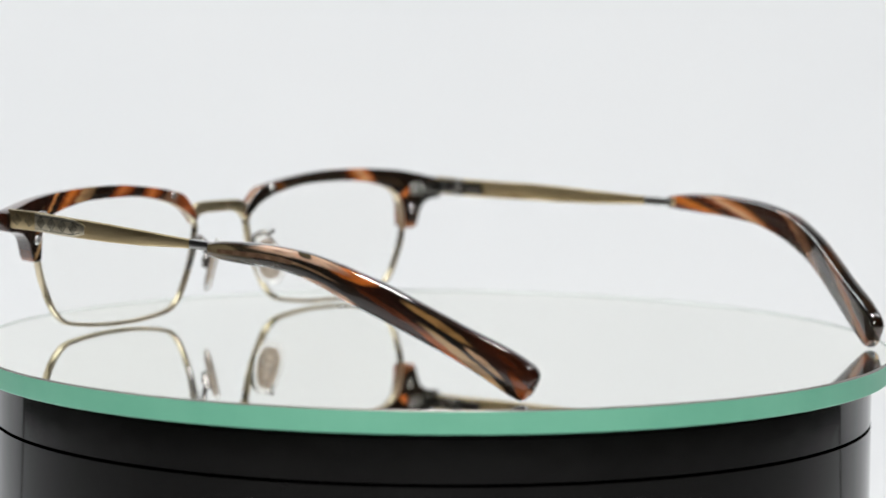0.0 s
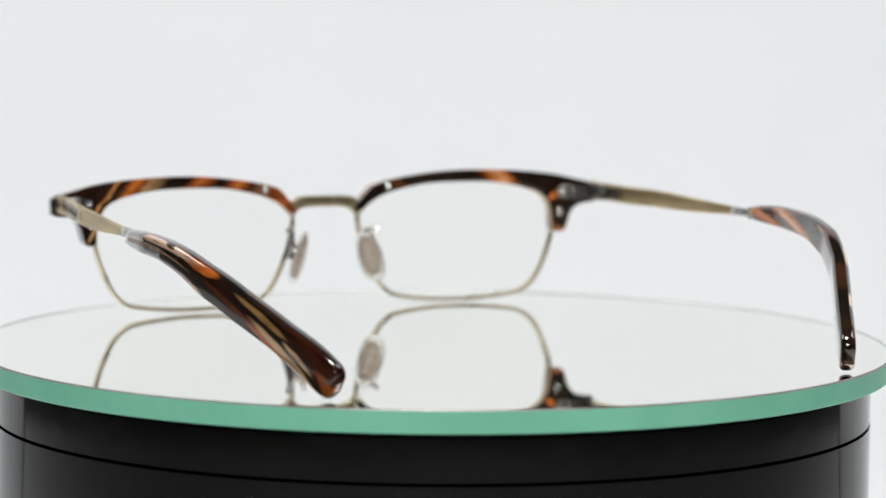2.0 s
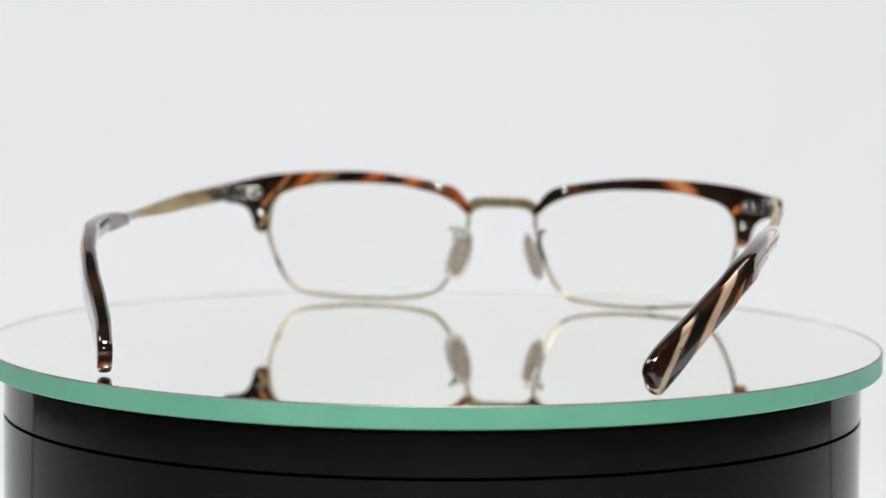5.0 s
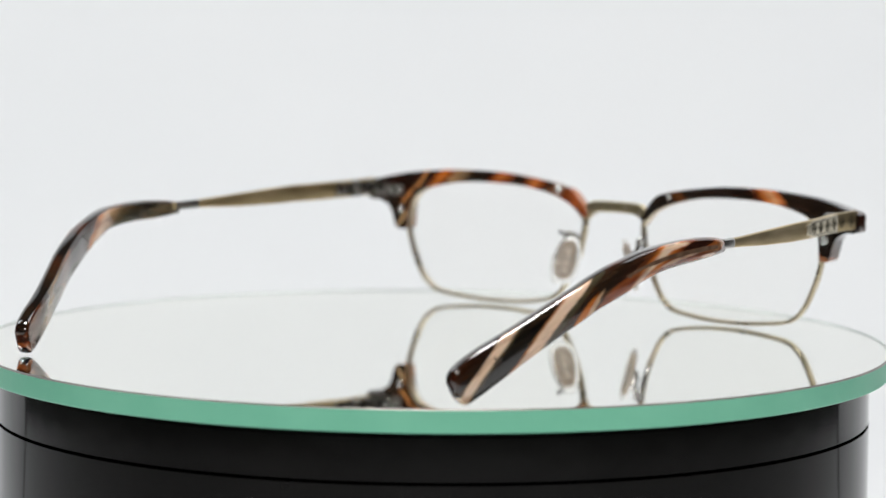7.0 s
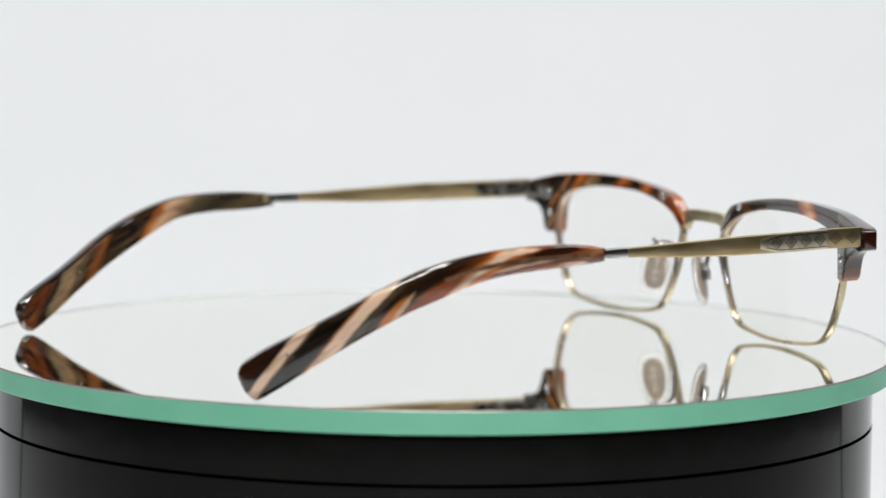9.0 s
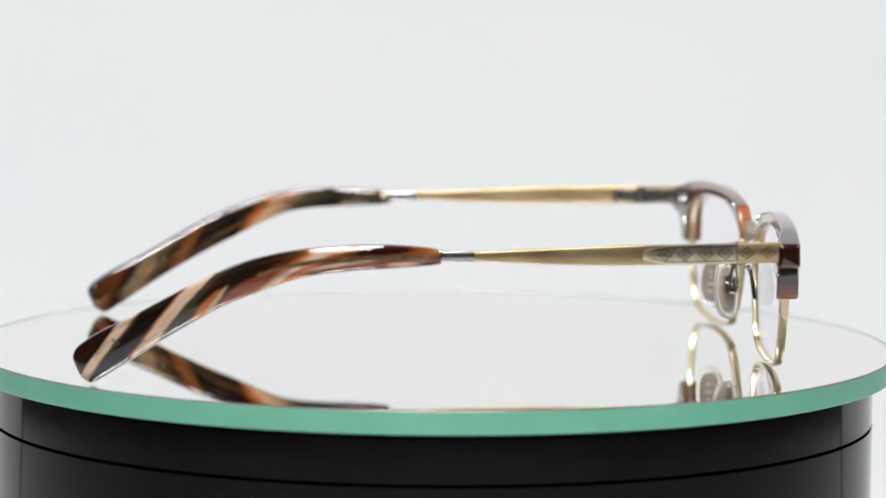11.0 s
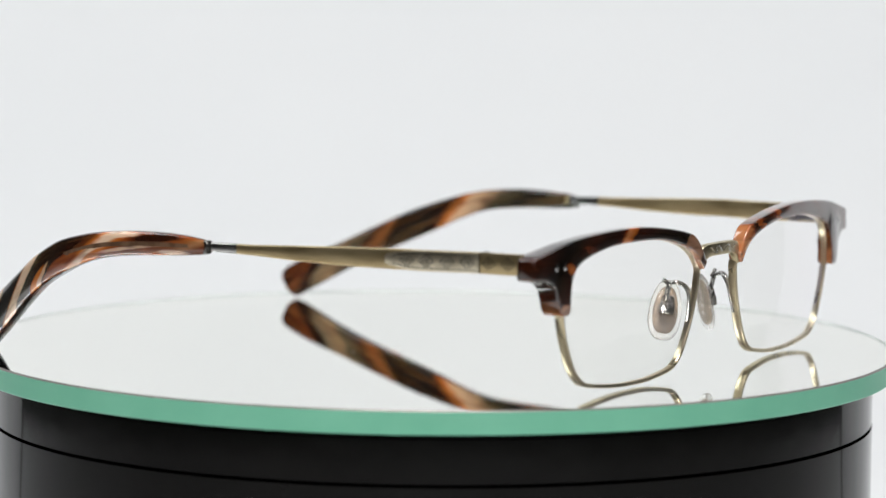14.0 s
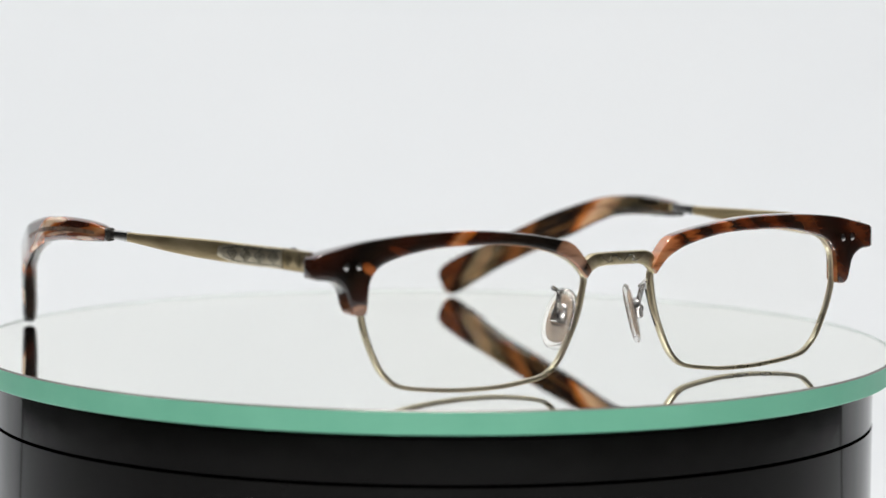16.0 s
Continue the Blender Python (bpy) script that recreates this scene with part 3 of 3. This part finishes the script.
def build_pad(sx, parent):
    c, up = Vector(PADC), (Vector(PADT) - Vector(PADB)).normalized()
    nrm = Vector((-0.80, -0.60, 0.0))
    nrm = (nrm - up * nrm.dot(up)).normalized()
    side = up.cross(nrm)
    fl = lambda p: Vector((sx * p.x, p.y, p.z))

    def oval(hw, hl, th, shift, k=28):
        bm = bmesh.new()
        rings = []
        for s, d in ((0.15, 1), (0.6, 0.96), (0.88, 0.75), (0.98, 0.35), (1, 0), (0.98, -0.35), (0.88, -0.75), (0.6, -0.96), (0.15, -1)):
            ring = []
            for j in range(k):
                a = 2 * math.pi * j / k
                ex, ey = math.cos(a), math.sin(a)
                w = 1 + 0.12 * ey * -1
                ring.append(fl(c + nrm * (shift + d * th) + side * ex * abs(ex) ** -0.25 * hw * s * w + up * ey * hl * s if abs(ex) > 1e-6 else c + nrm * (shift + d * th) + up * ey * hl * s))
            rings.append(ring)
        skin(bm, rings)
        return bm
    pad = part("nose_pad", oval(3.4, 6.3, 0.95, 0.0), M_PAD, parent, "clear silicone nose pad")
    pad.visible_shadow = False
    plate = part("pad_plate", oval(2.5, 4.9, 0.28, -0.15), M_PADPLATE, pad, "brownish metal plate inside the pad")
    for k, (dz, hw) in enumerate(((2.4, 0.5), (1.0, 0.35), (-0.6, 0.7), (-2.4, 0.6))):
        bm = bmesh.new()
        p = c + nrm * 0.22 + up * dz
        rings = []
        for e in (-0.22, 0.22):
            rings.append([fl(p + up * e * 1.4 + side * a * hw + nrm * b_ * 0.05) for a, b_ in ((-1, -1), (1, -1), (1, 1), (-1, 1))])
        skin(bm, rings)
        part("stamped_mark", bm, M_MARK, pad)
    # bracket box and bent arm
    bm = bmesh.new()
    bc = c - nrm * 1.35 + up * 0.9
    rings = []
    for e, s in ((-2.0, 0.7), (-1.7, 1), (0.2, 1.05), (0.5, 0.9), (1.6, 0.9), (1.9, 0.7)):
        rings.append([fl(bc + up * e + side * u * s + nrm * w * s) for u, w in round_rect(1.45, 0.95, 0.35, 2)])
    skin(bm, rings)
    part("pad_bracket", bm, M_BRIGHT_NICKEL, parent, "bright nickel pad bracket")
    bm = bmesh.new()
    dome(bm, fl(bc - nrm * 0.75 - up * 0.2), Vector((-sx * nrm.x, -nrm.y, -nrm.z)), 0.7, 0.5)
    part("screw", bm, M_SILVER, parent)
    bm = bmesh.new()
    y0 = S(9, 15)
    pts = [(10.9, y0 - 0.9, 10.0), (9.8, y0 - 1.1, 13.0), (9.3, y0 - 1.5, 15.6), (9.5, y0 - 2.4, 17.2), (10.6, y0 - 3.8, 17.9), (bc.x + 0.6, bc.y + 0.9, 17.4),
           (bc.x + 0.5, bc.y + 0.3, 15.8), (bc.x + 0.1, bc.y, bc.z + 0.6)]
    tube(bm, [Vector((sx * p.x, p.y, p.z)) for p in catmull(pts, 5)], 0.62, 10, 0.8)
    part("pad_arm", bm, M_BRIGHT_NICKEL, parent, "bent nickel pad arm")
    bm = bmesh.new()
    pts = [(bc.x + 0.2, bc.y + 0.4, 17.3), (bc.x + 1.2, bc.y + 0.3, 17.9), (bc.x + 2.0, bc.y + 0.1, 18.4)]
    tube(bm, [Vector((sx * p.x, p.y, p.z)) for p in catmull(pts, 4)], 0.45, 8)
    part("pad_arm_hook", bm, M_BRIGHT_NICKEL, parent)


# outer line of the metal temple: y, x, top, bottom
ARM = [(57.8, 68.4, 28.1, 24.0), (48.1, 68.4, 28.0, 23.9), (37.4, 70.3, 27.9, 23.8), (28.8, 71.8, 27.9, 23.9), (21.1, 72.4, 27.7, 23.9), (10.0, 73.3, 27.3, 24.2),
       (-1.1, 74.2, 26.9, 24.8), (-12.5, 75.0, 26.75, 25.15)]
TIP = {1: [((-11.3, 27.35), (-11.3, 24.44)), ((-14.7, 27.92), (-14.7, 24.14)), ((-20.6, 28.35), (-20.6, 23.75)), ((-27.8, 28.3), (-27.6, 23.36)), ((-36.3, 27.68), (-35.0, 22.52)),
           ((-42.8, 26.61), (-41.0, 21.04)), ((-49.4, 24.83), (-47.1, 18.65)), ((-56.1, 21.74), (-53.5, 15.82)), ((-62.9, 17.83), (-60.0, 11.98)), ((-69.9, 13.68), (-66.7, 7.5)),
           ((-76.9, 9.82), (-73.4, 2.8)), ((-80.4, 7.44), (-76.8, 0.5)), ((-81.7, 6.2), (-78.4, -0.45)), ((-82.25, 5.0), (-79.5, -0.45)), ((-82.35, 3.9), (-80.9, 0.7))],
       -1: [((-11.3, 26.3), (-11.3, 23.4)), ((-14.7, 26.75), (-14.7, 23.0)), ((-20.6, 27.1), (-20.6, 22.7)), ((-27.8, 27.1), (-27.6, 22.48)), ((-36.3, 26.37), (-35.0, 21.6)),
            ((-42.8, 24.88), (-41.0, 19.51)), ((-49.4, 22.69), (-47.1, 16.6)), ((-56.1, 19.87), (-53.5, 13.65)), ((-62.9, 16.29), (-60.0, 10.4)), ((-69.9, 12.58), (-66.7, 6.7)),
            ((-76.9, 9.23), (-73.4, 2.5)), ((-80.5, 7.1), (-76.8, 0.4)), ((-81.8, 5.95), (-78.5, -0.45)), ((-82.35, 4.8), (-79.6, -0.45)), ((-82.4, 3.8), (-81.0, 0.7))]}
# inner set of the two temple tips: y, x
TIP_X = {1: [(-83, 58.7), (-78.5, 60.7), (-72, 63.8), (-65, 67.3), (-57, 71.2), (-47, 74.5), (-37.5, 75.6), (-24, 76.1), (-11, 75.3)],
         -1: [(-83, 53.2), (-79, 55.0), (-73, 57.3), (-65.5, 60.9), (-58, 64.8), (-48, 69.0), (-36, 72.3), (-24, 73.5), (-11, 72.9)]}


def arm_at(y, sx):
    t = [(a[0], a) for a in reversed(ARM)]
    x, zt, zl = [lerp(y, [(k, v[i]) for k, v in t]) for i in (1, 2, 3)]
    k = min(max((48 - y) / 60, 0), 1) if sx < 0 else 0
    return x - 2.3 * k, zt - 0.6 * k, zl - 0.6 * k


def build_temple(sx, root):
    # front end piece fixed to the brow
    bm = bmesh.new()
    rings = []
    for y in (57.2, 55, 52, 48.25):
        x, zt, zl = arm_at(y, sx)
        rings.append([(sx * (x - 0.65 + u), y, (zt + zl) / 2 + w) for u, w in round_rect(0.65, (zt - zl) / 2, 0.25, 2)])
    skin(bm, rings)
    end = part("end_piece", bm, M_GOLD, root, "antique gold end piece with engraved lozenges")
    # temple arm
    bm = bmesh.new()
    rings = []
    for i in range(49):
        y = 48.05 - i * (48.05 + 13.5) / 48
        x, zt, zl = arm_at(max(y, -12.5), sx)
        th = lerp(y, [(-16, 0.8), (0, 0.7), (30, 0.62), (47, 0.65)])
        rings.append([(sx * (x - th + u), y, (zt + zl) / 2 + w) for u, w in round_rect(th, (zt - zl) / 2, 0.4, 3)])
    skin(bm, rings)
    arm = part("temple_arm", bm, M_GOLD, root, "tapered antique gold metal temple")
    # nickel neck where the temple runs into its tip
    bm = bmesh.new()
    rings = []
    for y in (-4.5, -4.9, -7, -9.5, -12.4):
        x, zt, zl = arm_at(y, sx)
        th = lerp(y, [(-16, 0.8), (0, 0.7)])
        grow = 0.0 if y > -4.6 else 0.05
        rings.append([(sx * (x - th + u), y, (zt + zl) / 2 + w) for u, w in round_rect(th + grow, (zt - zl) / 2 + grow, 0.4, 3)])
    skin(bm, rings)
    part("temple_neck", bm, M_BRIGHT_NICKEL, arm, "nickel neck of the temple")
    # raised plaque with a pointed end
    bm = bmesh.new()
    rings = []
    for y, f in ((48.05, 0.94), (42, 0.94), (36, 0.94), (33.5, 0.9), (30.6, 0.66), (29.4, 0.52), (28.9, 0.40)):
        x, zt, zl = arm_at(y, sx)
        rings.append([(sx * (x + 0.05 + u), y, (zt + zl) / 2 + w) for u, w in round_rect(0.16, (zt - zl) / 2 * f, 0.12, 2)])
    skin(bm, rings)
    plq = part("plaque", bm, M_PLAQUE, arm, "pale gold plaque engraved with lozenges")
    bm = bmesh.new()
    for s in (-1, 1):
        pts = []
        for y, f in ((48.0, 0.70), (42, 0.70), (35.5, 0.68), (33.2, 0.62), (30.7, 0.36)):
            x, zt, zl = arm_at(y, sx)
            pts.append((sx * (x + 0.22), y, (zt + zl) / 2 + s * f * (zt - zl) / 2))
        tube(bm, catmull(pts, 3), 0.09, 6)
    part("border_line", bm, M_ENGRAVE, plq)
    for y in (33.4, 37.4, 41.6, 45.7, 50.1, 54.4):
        onp = y < 48
        x, zt, zl = arm_at(y, sx)
        zc = (zt + zl) / 2 + 0.05
        xo = x + (0.23 if onp else 0.03)
        bm = bmesh.new()
        for hw, hh, r in ((1.5, 1.2, 0.085), (0.75, 0.6, 0.06)):
            cor = [(hw, 0), (0, hh), (-hw, 0), (0, -hh)]
            slope = (arm_at(y + 1, sx)[0] - arm_at(y - 1, sx)[0]) / 2
            P = [Vector((sx * (xo + slope * a), y + a, zc + c)) for a, c in cor]
            for i in range(4):
                tube(bm, [P[i], P[(i + 1) % 4]], r, 6)
        dome(bm, (sx * xo, y, zc), (sx, 0, 0), 0.22, 0.12, 8)
        part("lozenge_engraving", bm, M_ENGRAVE, plq if onp else end)
    # hinge on the inner side
    hx = 66.3
    for k, (y, h0, h1) in enumerate(((48.4, 24.2, 25.4), (48.4, 25.5, 26.6), (48.4, 26.7, 27.8))):
        bm = bmesh.new()
        lathe_pts = [(1.15, h0), (1.25, h0 + 0.1), (1.25, h1 - 0.1), (1.15, h1)]
        skin(bm, [[(sx * hx + r * math.cos(2 * math.pi * j / 14), y + r * math.sin(2 * math.pi * j / 14), z) for j in range(14)] for r, z in lathe_pts])
        part("hinge_knuckle", bm, M_SILVER, end, "dark nickel hinge knuckle" if k == 0 else "")
    bm = bmesh.new()
    dome(bm, (sx * hx, 48.4, 27.8), (0, 0, 1), 0.85, 0.3, 10, True)
    part("hinge_screw", bm, M_CHROME, end)
    bm = bmesh.new()
    box(bm, (sx * 66.7, 52.6, 25.9), (1.1, 7.4, 3.0), 0.3, 1)
    part("hinge_leaf", bm, M_SILVER, end)
    bm = bmesh.new()
    box(bm, (sx * 67.4, 45.0, 25.9), (0.9, 6.0, 2.8), 0.3, 1)
    part("hinge_leaf", bm, M_SILVER, arm)
    # acetate tip
    bm = bmesh.new()
    tops = catmull([(a[0], a[1], 0) for a, _ in TIP[sx]], 4)
    lows = catmull([(b_[0], b_[1], 0) for _, b_ in TIP[sx]], 4)
    rings, marks, run = [], [], 76.0
    n_ = len(tops)
    for i, (a, b_) in enumerate(zip(tops, lows)):
        c, d = (a + b_) / 2, (a - b_) / 2
        hh = d.length
        d.normalize()
        if i:
            run -= ((tops[i] + lows[i]) / 2 - (tops[i - 1] + lows[i - 1]) / 2).length
        marks.append([(run, w) for _, w in round_rect(1.6, hh, 1.05, 4)])
        f = i / (n_ - 1)
        th = lerp(f, [(0, 1.1), (0.06, 1.42), (0.3, 1.64), (0.7, 1.6), (0.93, 1.38), (0.975, 1.15), (1, 0.7)])
        e = 1 if f < 0.985 else 0.93
        x = lerp(c.x, TIP_X[sx])
        slope = (lerp(c.x + 2, TIP_X[sx]) - lerp(c.x - 2, TIP_X[sx])) / 4
        rings.append([(sx * (x - 0.3 + u + slope * d.x * w), c.x + d.x * w - slope * u, c.y + d.y * w) for u, w in round_rect(th, hh * e, 1.05, 4)])
    skin_mapped(bm, rings, marks)
    rings_outer = rings
    k = len(rings[0])
    for f in bm.faces:
        at = [v.index % k for v in f.verts]
        f.material_index = 1 if all(7 <= q <= 12 for q in at) else 2 if all(3 <= q <= 7 for q in at) or all(12 <= q <= 16 for q in at) else 0
    tip = part("temple_tip", bm, [M_TIP[sx], M_TIP_INNER[sx], M_TIP_EDGE], root, "glossy tortoiseshell acetate temple tip")
    bm = bmesh.new()
    rings = []
    for y, g in ((-11.0, 0.78), (-10.9, 0.9), (-11.4, 0.93), (-11.6, 0.9)):
        rings.append([(sx * (lerp(-11, TIP_X[sx]) - 0.4 + u), y, (TIP[sx][0][0][1] + TIP[sx][0][1][1]) / 2 + w) for u, w in round_rect(1.2 * g, 1.5 * g, 0.5, 3)])
    skin(bm, rings)
    part("collar", bm, M_SILVER, tip, "small nickel collar")
    # core wire that shows through the acetate, just under its outer face
    bm = bmesh.new()
    rings = []
    for i in range(4, 36):
        c, d = (tops[i] + lows[i]) / 2, (tops[i] - lows[i]) / 2
        f = i / (n_ - 1)
        th = lerp(f, [(0, 1.1), (0.06, 1.42), (0.3, 1.64), (0.7, 1.6), (0.93, 1.38), (1, 1.15)])
        hw = lerp(f, [(0, 0.15), (0.12, 0.46), (0.5, 0.42), (0.58, 0.34), (0.63, 0.05)])
        x = lerp(c.x, TIP_X[sx]) - 0.3 + th
        d.normalize()
        rings.append([(sx * (x + u), c.x + d.x * w, c.y + d.y * w) for u, w in ((-0.1, -hw), (0.03, -hw), (0.03, hw), (-0.1, hw))])
    skin(bm, rings)
    part("core_wire", bm, M_CORE, tip, "metal core wire showing in the acetate")
    # small stamped mark on the outer face near the end
    if sx > 0:
        def face(i, k, d):
            lo, hi = (Vector(rings_outer[int(i) + q][0]).lerp(Vector(rings_outer[int(i) + q][-1]), k) for q in (0, 1))
            return lo.lerp(hi, i - int(i)) + Vector((sx * d, -0.4 * d, 0))
        for i, k, hi, hk in ((38.5, 0.46, 0.10, 0.10), (38.8, 0.42, 0.08, 0.14), (39.1, 0.50, 0.10, 0.07)):
            bm = bmesh.new()
            skin(bm, [[face(i + a * hi, k + b_ * hk, d) for a, b_ in ((-1, -1), (1, -1), (1, 1), (-1, 1))] for d in (-0.02, 0.03)])
            part("stamped_mark", bm, M_STAMP, tip)
    # small printed marks on the inner face
    for k, (y, hw) in enumerate(((-63.0, 0.7), (-66.0, 1.1), (-69.3, 0.9))):
        bm = bmesh.new()
        x = lerp(y, TIP_X[sx]) - 0.3 - lerp(0.75, [(0, 1.1), (0.3, 1.64), (0.7, 1.6), (0.93, 1.38)]) - 0.03
        z = lerp(y, [(-78, 4.5), (-71, 8.7), (-64, 13.0), (-58, 16.8)])
        box(bm, (sx * x, y, z), (0.08, hw * 1.6, 0.8), 0.02, 1)
        part("printed_mark", bm, M_MARK, tip)


def build_fittings(sx, root):
    # riveted hinge plate, screws at the back of the brow, pins at its front
    bm = bmesh.new()
    rings = []
    for x, hh in ((59.2, 0.7), (59.5, 1.25), (60.2, 1.6), (64, 1.75), (67.6, 1.85)):
        yy = S(x, 26) - rear_of(x) - 0.15
        rings.append([(sx * x, yy + u, 25.5 + w) for u, w in round_rect(0.35, hh, 0.25, 2)])
    skin(bm, rings)
    plate = part("hinge_plate", bm, M_SILVER, root, "riveted nickel hinge plate")
    for x in (60.1, 62.5):
        bm = bmesh.new()
        dome(bm, (sx * x, S(x, 26) - rear_of(x) - 0.5, 25.55), (0, -1, 0), 0.62, 0.38)
        part("rivet", bm, M_CHROME, plate)
    for x, z, r in ((59.6, 20.7, 0.95), (15.7, 27.8, 0.8)):
        bm = bmesh.new()
        rear = rear_of(x)
        dome(bm, (sx * x, S(x, z) - rear, z), (0, -1, 0), r, 0.42, 14, True)
        part("screw", bm, M_CHROME, root, "bright round screw head")
    for x in (59.4, 62.1):
        bm = bmesh.new()
        dome(bm, (sx * x, S(x, 25.4) + 1.58, 25.4), (0, 1, 0), 0.85, 0.12)
        part("pin", bm, M_CHROME, root, "round silver pin head")


def build_spectacles():
    g = new("spectacles")
    tagged(g, "browline spectacles in tortoiseshell acetate and antique gold metal, temples open", "spectacles")
    build_bridge(g)
    for sx in (1, -1):
        build_brow(sx, g)
        build_rim(sx, g)
        build_lens(sx, g)
        build_pad(sx, g)
        build_fittings(sx, g)
        build_temple(sx, g)
    return g


OFF = Vector((0.00156, 0.00635, 0))


def turn(t):
    u = t - 3.9507
    return -(11.9915 * u + math.degrees(0.000293) * u * u)


def motions():
    rows, plate = [], []
    for i in range(33):
        t = i * 0.5
        a = turn(t)
        o = Matrix.Rotation(radians(a), 3, "Z") @ OFF
        rows.append((t, pose(o.x, o.y, 0, 0, 0, a)))
        plate.append((t, pose(CX * 0.001, 0, 0, 0, 0, a)))
    walk(spectacles, rows)
    walk(mirror_plate, plate)


build_sweep()
build_sheet()
build_room()
build_turntable()
mirror_plate = build_plate()
spectacles = build_spectacles()
motions()
